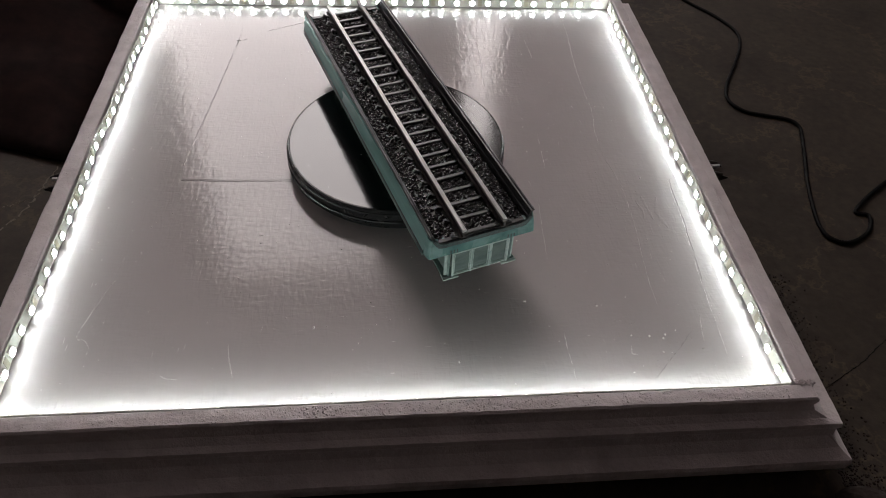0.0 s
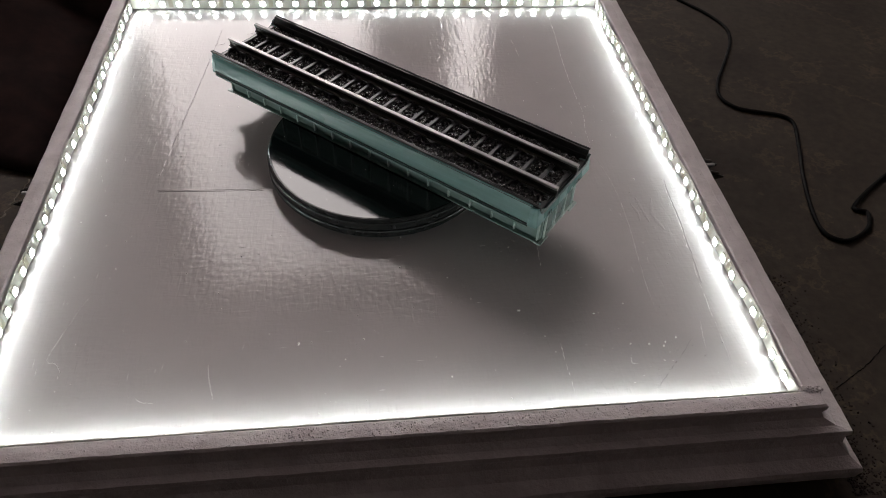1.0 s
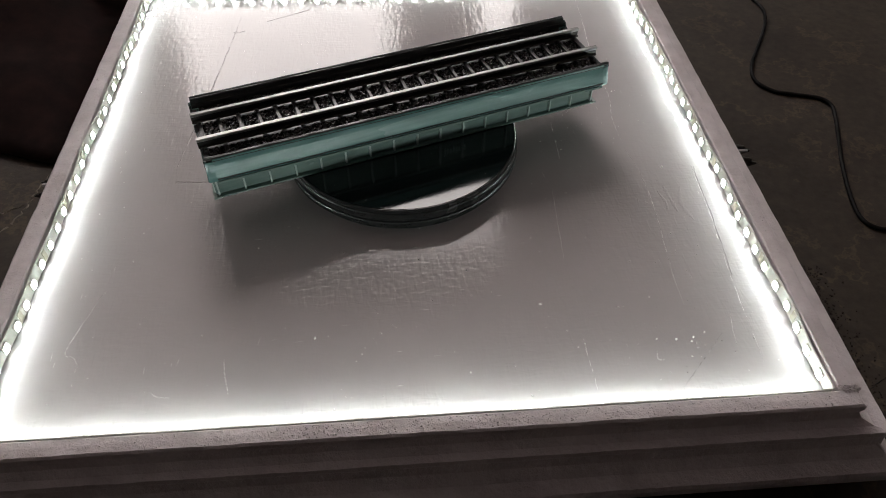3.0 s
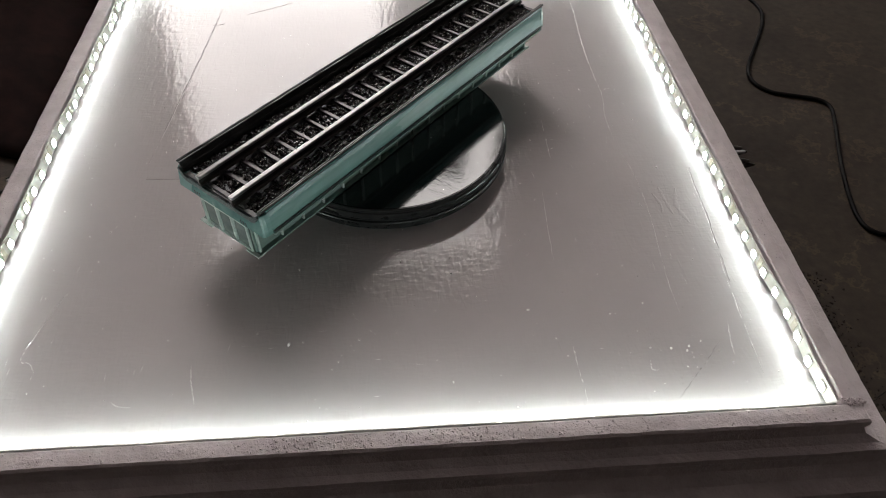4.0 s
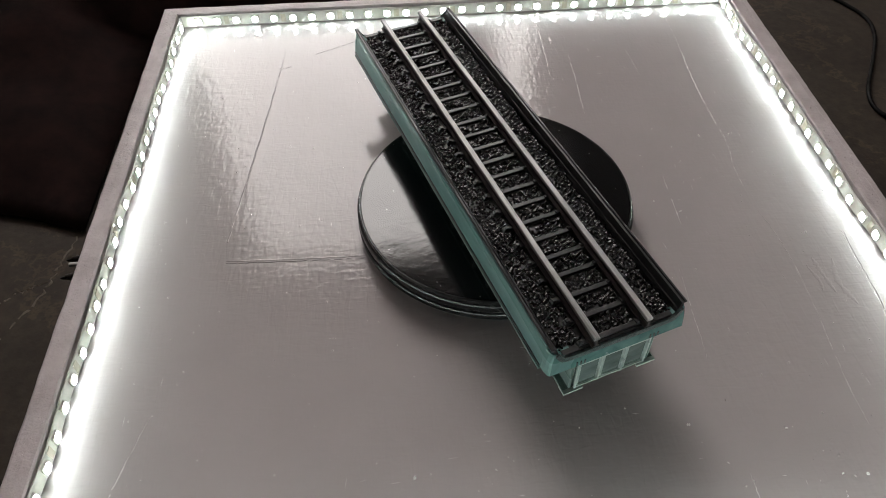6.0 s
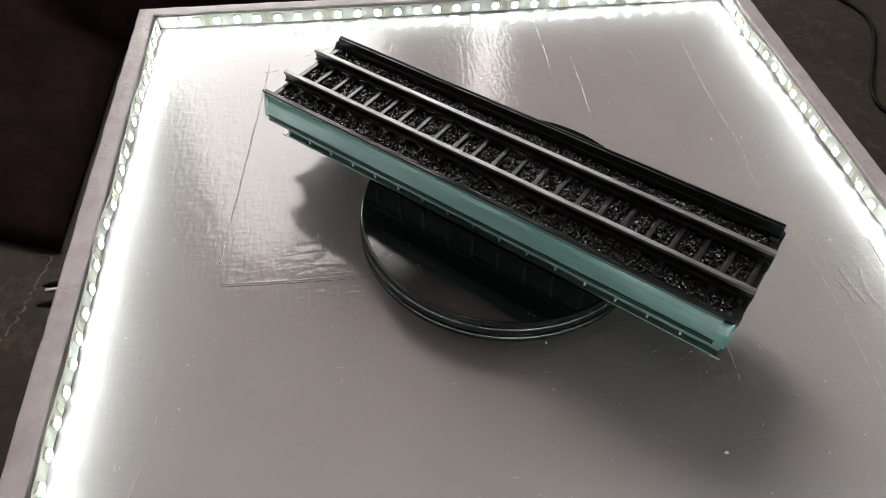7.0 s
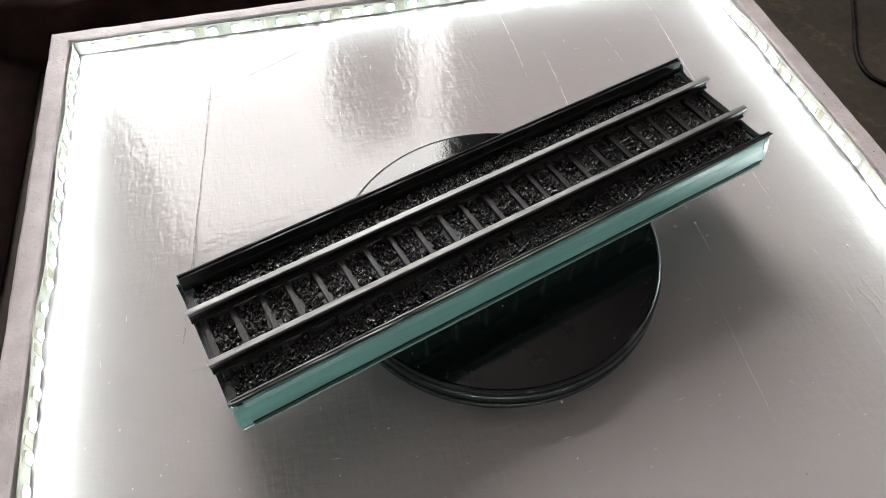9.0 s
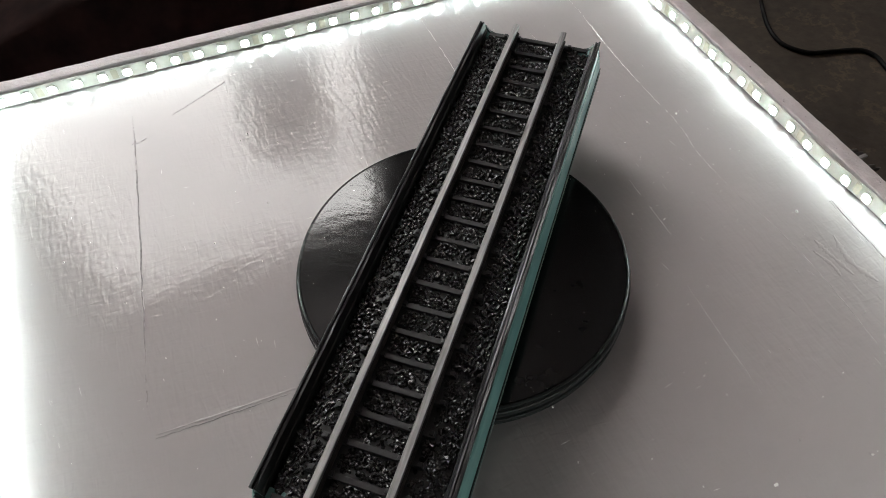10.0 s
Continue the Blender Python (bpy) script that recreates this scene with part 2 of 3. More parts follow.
# ---- room ----
def build_room():
    r = ROOM
    t = 0.1
    tagged(part("floor", boxes((r["x0"], r["x1"], r["y0"], r["y1"], FLOOR_Z - 0.1, FLOOR_Z)), FLOOR), "worn dark brown concrete floor with fine cracks", "floor", kind="structure")
    # unseen ceiling, added; its tone sets the soft fill on the board
    tagged(part("ceiling", boxes((r["x0"], r["x1"], r["y0"], r["y1"], r["z1"], r["z1"] + t)), PLASTER), "unseen plastered ceiling, toned for fill from above", "ceiling", kind="structure")
    # unseen side walls give bounce; the south one is dark to spare the front
    for nm, d in (("wall_west", (r["x0"] - t, r["x0"], r["y0"], r["y1"], FLOOR_Z, r["z1"])),
                  ("wall_east", (r["x1"], r["x1"] + t, r["y0"], r["y1"], FLOOR_Z, r["z1"])),
                  ("wall_south", (r["x0"] - t, r["x1"] + t, r["y0"] - t, r["y0"], FLOOR_Z, r["z1"]))):
        tagged(part(nm, boxes(d), LOW_BOUNCE if nm == "wall_south" else WALL), "unseen wall, kept dark to limit bounce on the front" if nm == "wall_south" else "dim plastered wall", "wall", kind="structure")
    w, y = WIN, r["y1"]
    tagged(part("wall_north", boxes((r["x0"] - t, w["x0"], y, y + t, FLOOR_Z, r["z1"]), (w["x1"], r["x1"] + t, y, y + t, FLOOR_Z, r["z1"]),
                                    (w["x0"], w["x1"], y, y + t, FLOOR_Z, w["z0"]), (w["x0"], w["x1"], y, y + t, w["z1"], r["z1"])), WALL),
           "dim plastered wall with a window opening", "wall", kind="structure")
    win = thing("window_1", "daylit window in a dim room", "window", kind="structure")
    f = 0.04
    part("window_frame", boxes((w["x0"], w["x1"], y + 0.02, y + 0.06, w["z0"], w["z0"] + f), (w["x0"], w["x1"], y + 0.02, y + 0.06, w["z1"] - f, w["z1"]),
                               (w["x0"], w["x0"] + f, y + 0.02, y + 0.06, w["z0"] + f, w["z1"] - f), (w["x1"] - f, w["x1"], y + 0.02, y + 0.06, w["z0"] + f, w["z1"] - f)), WOOD, win)
    part("blind", boxes((-0.02, 0.40, y + 0.03, y + 0.05, w["z0"] + f, 2.42)), WOOD, win, "dark board that covers part of the panes")
    bd = boxes((w["x0"] - 0.3, w["x1"] + 0.3, y + 0.14, y + 0.16, w["z0"] - 0.3, w["z1"] + 0.3))
    tagged(part("backdrop", bd, DAY), "pale overcast sky outside the window", "sky", kind="structure")


# ---- the light box ----
X0, X1, Y0, Y1 = -0.240, 0.244, -0.247, 0.250     # inside of the frame
MX, MY, HX, HY = (X0 + X1) / 2, (Y0 + Y1) / 2, (X1 - X0) / 2, (Y1 - Y0) / 2
RIM_Z = 0.013
# moulding: distance outward from the inside, and height; the four sides were planed unequally
TOP_EDGE = [(0, -0.001), (0, RIM_Z - 0.0008), (0.0008, RIM_Z), (0.0048, RIM_Z + 0.0002), (0.0095, RIM_Z), (0.0108, RIM_Z - 0.0012), (0.0108, RIM_Z - 0.004), (0.0100, RIM_Z - 0.008)]
HEIGHTS = [0.0005, -0.0030, -0.0040, -0.0072, -0.0110, -0.0180, -0.0245, -0.0285, -0.0320, -0.0400]
STEPS = ((0.0110, 0.0150, 0.0192, 0.0197, 0.0184, 0.0194, 0.0245, 0.0318, 0.0326, 0.0318),      # front
         (0.0125, 0.0200, 0.0290, 0.0296, 0.0282, 0.0290, 0.0340, 0.0408, 0.0416, 0.0408),      # right
         (0.0112, 0.0165, 0.0215, 0.0220, 0.0206, 0.0215, 0.0280, 0.0370, 0.0378, 0.0370),      # back
         (0.0128, 0.0150, 0.0180, 0.0184, 0.0172, 0.0180, 0.0225, 0.0280, 0.0286, 0.0280))      # left


def out_of_square(p):
    """The far side of the base is not quite square to the near one."""
    v = (p.y - Y0) / (Y1 - Y0)
    return Vector((p.x - 0.0055 * v * (X1 - p.x) / (X1 - X0), p.y - 0.022 * p.x * v, p.z))


def profile_of(i):
    wide = (1.0, 1.0, 1.1, 1.25)[i % 4]
    return [(r * wide, z) for r, z in TOP_EDGE] + list(zip(STEPS[i % 4], HEIGHTS)) + [(0, -0.0400)]


def member(length, width, i):
    """One side of the frame, lying along x at y = -width, mitred, with a worn, uneven surface."""
    bm = bmesh.new()
    rings = []
    N = 420
    own, after, before = profile_of(i), profile_of(i + 1), profile_of(i - 1)
    for k in range(N + 1):
        s = -1 + 2 * k / N
        ring = []
        for (r, z), (ra, _), (rb, _) in zip(own, after, before):
            x = s * length + (ra * (1 + s) - rb * (1 - s)) / 2
            j = 0.0 if r < 0.0005 or z < -0.036 else 0.00016
            q = Vector((x * 60 + 13 * i, r * 300, z * 200))
            wear = 2.2 * noise.noise(q) + 0.9 * noise.noise(q * 4.3)
            if r > 0.008:
                wear += 2.0 * min(0.0, noise.noise(Vector((x * 95 + 5 * i, r * 40, z * 60))) + 0.25)
            ring.append(bm.verts.new((x, -width - r - j * wear, z + j * (2.0 * noise.noise(q + Vector((7, 3, 1))) + 0.9 * noise.noise(q * 5.1)))))
        rings.append(ring)
    m = len(own)
    for a, b in zip(rings, rings[1:]):
        for j in range(m):
            bm.faces.new((a[j], a[(j + 1) % m], b[(j + 1) % m], b[j]))
    bm.faces.new(rings[0][::-1])
    bm.faces.new(rings[-1])
    bmesh.ops.recalc_face_normals(bm, faces=bm.faces)
    return bm


def build_base():
    base = thing("display_base", "square white-painted wooden display base with a stepped frame", "display base")
    part("board", boxes((X0 - 0.008, X1 + 0.004, Y0 - 0.004, Y1 + 0.008, -0.012, 0)), BOARD, base, "glossy white-painted board with brush marks")
    for i in range(4):
        ob = part("frame_member", member(*((HX, HY) if i % 2 == 0 else (HY, HX)), i), RIM, base, "chipped white-painted moulding")
        m = pose(MX, MY, 0, 0, 0, 90 * i)
        for v in ob.data.vertices:
            v.co = out_of_square(m @ v.co)
    part("plinth", boxes((X0 + 0.012, X1 - 0.012, Y0 + 0.012, Y1 - 0.012, FLOOR_Z, -0.0405)), BLACK, base, "dark recessed plinth")
    # plaster crumbs where the paint has broken at a corner, and chips along the rim
    spots = []
    r = np.random.default_rng(21)
    for _ in range(60):
        t = r.uniform(0, 1)
        spots.append((X1 + 0.0005 + 0.010 * t + r.normal(0, 0.0008), Y0 + 0.0015 - 0.001 * t + r.normal(0, 0.0012), RIM_Z + r.uniform(0, 0.0010), r.uniform(0.0005, 0.0013)))
    for _ in range(620):
        u = r.normal(0.0, 0.07) if r.uniform() < 0.7 else r.uniform(X0, X1)
        spots.append((u, Y0 - r.uniform(0.0012, 0.0092), RIM_Z + 0.0001, r.uniform(0.00025, 0.00085)))
    for _ in range(260):
        x = r.choice([X0 - 1, X1 + 1])
        w = r.uniform(0.0015, 0.009)
        spots.append((X0 - w if x < 0 else X1 + w, r.uniform(Y0, Y1), RIM_Z + 0.0001, r.uniform(0.0002, 0.0007)))
    spots = [(*out_of_square(Vector(p[:3])), p[3]) for p in spots]
    tagged(pebbles(spots, RIM, "paint_chip", base, 0.5), "flaked paint and filler crumbs", kind="stuff")
    return base


def build_led_strips():
    for i in range(4):
        L, D = (HX, HY) if i % 2 == 0 else (HY, HX)
        strip = thing("led_strip", "lit white LED strip stuck along the inner frame", "LED strip", pose(MX, MY, 0, 0, 0, 90 * i), group="LED strips round the base")
        wob = (0.25, 1.0, 0.25, 1.0)[i]

        def bow(x):
            return wob * (0.0005 * math.sin(x * 95 + i) + 0.0004 * math.sin(x * 41 + 2 * i)), wob * (0.0007 * math.sin(x * 60 + 1.3 * i) + 0.0006 * math.sin(x * 23 + i))
        bm = bmesh.new()
        N = 120
        rows = []
        for k in range(N + 1):
            x = -L + 0.003 + (2 * L - 0.006) * k / N
            dy, dz = bow(x)
            y = D - 0.0020 + dy
            rows.append([bm.verts.new((x, y, 0.0016 + dz)), bm.verts.new((x, y, 0.0114 + dz)), bm.verts.new((x, y + 0.0006, 0.0114 + dz)), bm.verts.new((x, y + 0.0006, 0.0016 + dz))])
        for a, b in zip(rows, rows[1:]):
            for j in range(4):
                bm.faces.new((a[j], a[(j + 1) % 4], b[(j + 1) % 4], b[j]))
        bmesh.ops.recalc_face_normals(bm, faces=bm.faces)
        back = strip.matrix_basis.inverted()

        def set_in(x, y, z):
            return back @ out_of_square(strip.matrix_basis @ Vector((x, y, z)))
        for v in bm.verts:
            v.co = set_in(*v.co)
        part("tape", bm, TAPE, strip)
        n = int((2 * L - 0.02) / 0.01667) + 1
        x0 = -(n - 1) * 0.01667 / 2
        for k in range(n):
            x = x0 + k * 0.01667
            dy, dz = bow(x)
            y = D - 0.0020 + dy
            led = child("led", SHARED["housing"], strip, set_in(x, y - 0.0007, 0.0065 + dz))
            child("lens", SHARED["lens"], led, (0, -0.0009, 0))
            if k % 3 == 1 and k < n - 1:
                dy, dz = bow(x + 0.0083)
                child("solder_pad", SHARED["pad"], strip, set_in(x + 0.0083, D - 0.0020 + dy - 0.0002, 0.0065 + dz))


SHARED = {}


def shared_mesh(key, bm, material):
    me = bpy.data.meshes.new(key)
    bm.to_mesh(me)
    bm.free()
    me.materials.append(material)
    SHARED[key] = me


shared_mesh("housing", boxes((-0.0031, 0.0031, -0.0007, 0.0007, -0.0031, 0.0031), bevel=0.0003), TAPE)
bm_lens = bmesh.new()
bmesh.ops.create_cone(bm_lens, cap_ends=True, segments=12, radius1=0.0030, radius2=0.0024, depth=0.0006, matrix=pose(0, 0, 0, 90, 0, 0))
shared_mesh("lens", bm_lens, LED)
shared_mesh("pad", boxes((-0.0022, 0.0022, -0.0002, 0.0002, -0.0036, 0.0036)), PAD)


# ---- turntable and bridge ----
AXIS = (0.0047, -0.0055)
DISC_TOP = 0.0205


def build_turntable():
    tt = thing("turntable", "round glossy black display turntable with a ridged edge", "turntable", pose(*AXIS, 0))
    part("base_ring", lathe([(0.0, 0.0), (0.0848, 0.0), (0.0856, 0.0010), (0.0856, 0.0046), (0.0850, 0.0052), (0.0, 0.0052)]), EDGE, tt)
    part("platter", lathe([(0.0, 0.0054), (0.0850, 0.0054), (0.0858, 0.0190), (0.0858, DISC_TOP - 0.0003), (0.0, DISC_TOP - 0.0003)]), DISC, tt)
    edge = [(0.0855, 0.0054), (0.0884, 0.0054), (0.0890, 0.0060), (0.0891, 0.0090), (0.0887, 0.0098), (0.0874, 0.0102), (0.0872, 0.0110), (0.0874, 0.0117), (0.0885, 0.0121),
            (0.0888, 0.0128), (0.0888, 0.0162), (0.0884, 0.0170), (0.0874, 0.0174), (0.0873, 0.0181), (0.0876, 0.0187), (0.0875, 0.0197), (0.0869, 0.0203), (0.0864, 0.0203), (0.0859, 0.0199)]
    bm = bmesh.new()
    rings = [[bm.verts.new((r * math.cos(a), r * math.sin(a), z)) for r, z in edge] for a in np.linspace(0, 2 * math.pi, 144, endpoint=False)]
    for a, b in zip(rings, rings[1:] + rings[:1]):
        for j in range(len(edge)):
            k = (j + 1) % len(edge)
            bm.faces.new((a[j], b[j], b[k], a[k]))
    bmesh.ops.recalc_face_normals(bm, faces=bm.faces)
    part("ridged_edge", bm, EDGE, tt, "worn satin black ridged edge")
    r = np.random.default_rng(4)
    spots = []
    for i in range(48):
        a, q = r.uniform(0, 6.28), 0.084 * math.sqrt(r.uniform(0, 1)) if i < 26 else r.uniform(0.076, 0.085)
        k = r.uniform(0.0001, 0.00026)
        spots.append((q * math.cos(a), q * math.sin(a), DISC_TOP - 0.0003 + k * 0.3, k))
    tagged(pebbles(spots, DUST, "dust_speck", tt, 0.6), "fine pale dust", kind="stuff")
    # the disc runs slightly out of true
    for c in tt.children:
        c.matrix_basis = Matrix.Translation((0, -0.0010, 0)) @ c.matrix_basis
    return tt


HALF = 0.149      # half the length of the deck
GAUGE = 0.0287


def build_bridge():
    br = thing("model_bridge", "teal model railway bridge section with black ballasted track", "model bridge", pose(*AXIS, DISC_TOP))
    off = (0.0051, 0.0022)
    rng = random.Random(3)
    # deck: slab, two side walls with a lip, two end plates
    part("deck_slab", extrude_x([(-0.0385, 0.0262), (0.0385, 0.0262), (0.0388, 0.0295), (-0.0388, 0.0295)], -HALF + 0.0042, HALF - 0.0042), TEAL, br)
    for s in (1, -1):
        wall = [(s * 0.0392, 0.0258), (s * 0.0398, 0.0270), (s * 0.0392, 0.0300), (s * 0.0384, 0.0335), (s * 0.0376, 0.0370), (s * 0.0366, 0.0402), (s * 0.0371, 0.0410), (s * 0.0371, 0.0420), (s * 0.0352, 0.0420), (s * 0.0352, 0.0295), (s * 0.0380, 0.0262)]
        part("side_wall", extrude_x(wall, -HALF + 0.0036, HALF - 0.0036, 40, 0.00008), TEAL, br)
        # the fascia's shadow lines, low and high, are put in as thin black strips
        strip_y = sorted((s * 0.0396, s * 0.0402))
        part("fascia_shade_strip", boxes((-HALF + 0.0038, HALF - 0.0038, strip_y[0], strip_y[1], 0.0272, 0.0279)), BLACK, br, "thin black strip that paints in the fascia's shadow line")
        lip = sorted((s * 0.0380, s * 0.0404))
        part("lower_lip", boxes((-HALF + 0.0038, HALF - 0.0038, lip[0], lip[1], 0.0240, 0.0257), bevel=0.0004), GIRDER, br, "grey-green lip under the fascia")
        strip_y = sorted((s * 0.0363, s * 0.0370))
        part("fascia_shade_strip", boxes((-HALF + 0.0038, HALF - 0.0038, strip_y[0], strip_y[1], 0.0402, 0.0408)), BLACK, br, "thin black strip that paints in the fascia's shadow line")
        part("wall_lining", extrude_x([(s * 0.0351, 0.0300), (s * 0.0351, 0.0421), (s * 0.0369, 0.0421), (s * 0.0370, 0.0430), (s * 0.0366, 0.0434), (s * 0.0359, 0.0433), (s * 0.0357, 0.0424), (s * 0.0352, 0.0423), (s * 0.0349, 0.0429), (s * 0.0342, 0.0428), (s * 0.0330, 0.0388), (s * 0.0325, 0.0384), (s * 0.0319, 0.0366), (s * 0.0317, 0.0300)], -HALF - 0.0003, HALF + 0.0003, 30, 0.00012), BLACK, br, "black-painted inner lining")
    for s in (1, -1):
        prof = [(0.0394, 0.0258), (0.0387, 0.0330), (0.0375, 0.0388), (0.0370, 0.0398), (0.0348, 0.0392), (0.0325, 0.0362), (0.0290, 0.0350)]
        full = prof + [(-a, b) for a, b in prof[::-1]]
        bm = bmesh.new()
        rings = [[bm.verts.new((s * (HALF + dx + lean * (0.0404 - b) / 0.0146), a * k, b - 0.0010 * lean / 0.0014 * (b < 0.03))) for a, b in full]
                 for dx, k, lean in ((-0.0040, 1.0, 0.0), (-0.0012, 0.99, 0.0006), (0.0004, 0.97, 0.0012), (0.0011, 0.945, 0.0014))]
        for ra, rb in zip(rings, rings[1:]):
            for j in range(len(full)):
                bm.faces.new((ra[j], ra[(j + 1) % len(full)], rb[(j + 1) % len(full)], rb[j]))
        bm.faces.new(rings[0][::-1])
        bm.faces.new(rings[-1])
        bmesh.ops.recalc_face_normals(bm, faces=bm.faces)
        plate = part("end_plate", bm, TEAL, br)
        x0, x1 = sorted((s * (HALF - 0.0022), s * (HALF + 0.0006)))
        ledge = extrude_x([(-0.0312, 0.0335), (0.0312, 0.0335), (0.030, 0.0362), (-0.030, 0.0362)], x0, x1, 2)
        xa, xb = sorted((s * (HALF + 0.0006), s * (HALF + 0.0021)))
        top = [(0.0371, 0.0386), (0.0366, 0.0400), (0.0348, 0.0394), (0.0325, 0.0365), (0.0290, 0.0353)]
        low = [(0.0290, 0.0317), (0.0330, 0.0326), (0.0352, 0.0352)]
        band = top + [(-a, b) for a, b in top[::-1]] + [(-a, b) for a, b in low[::-1]] + low
        part("sooty_edge", extrude_x([(a * 0.945, b) for a, b in band], xa, xb, 2, 0.00015), SOOT, plate, "rough sooty band of paint")
        part("ballast_stop", ledge, BLACK, plate, "black-painted upper edge")
    # track
    xs = np.linspace(-HALF + 0.002, HALF - 0.002, 23)
    sl = None
    for i, x in enumerate(xs):
        if sl is None:
            ob = part("sleeper", boxes((-0.0013, 0.0013, -0.0215, 0.0215, 0.0300, 0.0372), bevel=0.0003), SLEEPER, br)
            ob.matrix_basis = pose(x, 0, 0)
            sl = ob.data
        else:
            child("sleeper", sl, br, (x + rng.uniform(-0.0004, 0.0004), 0, 0), rng.uniform(-0.6, 0.6))
    ch = None
    for x in xs:
        for s in (1, -1):
            for k in (1, -1):
                y = s * (GAUGE / 2 + (0.0052 if k > 0 else -0.0030))
                if ch is None:
                    ch = part("rail_chair", boxes((-0.0011, 0.0011, -0.0010, 0.0010, 0.0368, 0.0384), bevel=0.0003), SLEEPER, br).data
                    bpy.data.objects.remove(bpy.data.objects["rail_chair"])
                child("rail_chair", ch, br, (x, y, 0))
    for s in (1, -1):
        y = s * GAUGE / 2
        RL = HALF + 0.0026
        web = part("rail", extrude_x([(y - 0.0020, 0.0370), (y + 0.0020, 0.0370), (y + 0.0019, 0.0377), (y + 0.0006, 0.0384), (y + 0.0006, 0.0420), (y - 0.0006, 0.0420), (y - 0.0006, 0.0384), (y - 0.0019, 0.0377)], -RL, RL), RAILSIDE, br, "browned rail with a bright worn head")
        part("rail_head", extrude_x([(y - 0.0016, 0.0420), (y + 0.0016, 0.0420), (y + 0.0017, 0.0434), (y + 0.0013, 0.0440), (y - 0.0013, 0.0440), (y - 0.0017, 0.0434)], -RL, RL), STEEL, web)
    # ballast
    part("ballast_bed", extrude_x([(-0.0316, 0.0296), (0.0316, 0.0296), (0.0312, 0.0340), (0.024, 0.0352), (-0.024, 0.0352), (-0.0312, 0.0340)], -HALF + 0.0022, HALF - 0.0022), BLACK, br)
    spots = []
    r2 = np.random.default_rng(11)
    pitch = xs[1] - xs[0]
    for _ in range(11000):
        x, y = r2.uniform(-HALF + 0.003, HALF - 0.003), r2.uniform(-0.0312, 0.0312)
        near = abs((x - xs[0] + pitch / 2) % pitch - pitch / 2)
        if near < 0.0022 and abs(y) < 0.0222:
            continue
        if abs(abs(y) - GAUGE / 2) < 0.0034:
            continue
        h = 0.0356 if abs(y) < 0.023 else 0.0356 - (abs(y) - 0.023) * 0.10
        spots.append((x, y, h + r2.uniform(-0.0011, 0.0006), r2.uniform(0.0009, 0.0016)))
    tagged(pebbles(spots, STONE, "ballast", br, 0.8), "glossy black stone ballast", kind="stuff")
    # plate girders
    gx = HALF + 0.0005
    for s in (1, -1):
        gd = part("girder", boxes((-gx, gx, s * 0.0226 - 0.0006, s * 0.0226 + 0.0006, 0.0012, 0.0262)), GIRDER, br)
        y0, y1 = sorted((s * 0.0180, s * 0.0266))
        part("bottom_flange", boxes((-gx, gx, y0, y1, 0.0, 0.0012), bevel=0.0002), GIRDER, gd)
        part("top_flange", boxes((-gx, gx, y0, y1, 0.0240, 0.0250)), GIRDER, gd)
        a, b = sorted((s * 0.0232, s * 0.0252))
        st = part("stiffener", boxes((-0.0006, 0.0006, a, b, 0.0012, 0.0240), bevel=0.0002), PALE, gd).data
        bpy.data.objects.remove(bpy.data.objects["stiffener"])
        for x in np.linspace(-gx + 0.002, gx - 0.002, 17):
            child("stiffener", st, gd, (x, 0, 0))
        # worn lettering, past reading
        for k in range(8):
            yb = sorted((s * 0.0232, s * 0.0236))
            part("letter_bar", boxes((0.022 + k * 0.0024, 0.0232 + k * 0.0024, yb[0], yb[1], 0.010 + 0.001 * (k % 3), 0.017 - 0.001 * (k % 2))), PALE, gd)
    for s in (1, -1):
        x0, x1 = sorted((s * (gx - 0.0012), s * (gx + 0.0002)))
        fr = part("end_frame", boxes((x0, x1, -0.0208, 0.0208, 0.0016, 0.0236)), PANEL, br)
        xa, xb = sorted((s * gx, s * (gx + 0.0012)))
        for y in (-0.0202, -0.0068, 0.0068, 0.0202):
            part("post", boxes((xa, xb, y - 0.0006, y + 0.0006, 0.001, 0.0236), bevel=0.0002), PALE, fr)
        xe, xf = sorted((s * gx, s * (gx + 0.0009)))
        for y in (-0.0135, 0.0, 0.0135):
            part("inset_rim", boxes((xe, xf, y - 0.0056, y + 0.0056, 0.0032, 0.0036), (xe, xf, y - 0.0056, y - 0.0052, 0.0036, 0.0215), (xe, xf, y + 0.0052, y + 0.0056, 0.0036, 0.0215)), PALE, fr)
        for z in (0.0016, 0.0222):
            part("crossbar", boxes((xa, xb - 0.0002 if s > 0 else xb, -0.0196, 0.0196, z, z + 0.001)), PALE, fr)
        for y in (-0.0215, 0.0215):
            part("bearing_plate", boxes((x0 - 0.002, x1 + 0.002, y - 0.0055, y + 0.0055, -0.0001, 0.0011)), PALE, fr)
        for y in (-0.0205, 0.0205):
            for k in (-1, 0, 1):
                xc, xd = sorted((s * (HALF + 0.0018), s * (HALF + 0.0027)))
                part("notch", boxes((xc, xd, y + k * 0.0022 - 0.0003, y + k * 0.0022 + 0.0003, 0.0254, 0.0280)), BLACK, br)
    # the section stands a little off the axis
    for c in br.children:
        c.matrix_basis = Matrix.Translation((off[0], off[1], 0)) @ c.matrix_basis
    return br


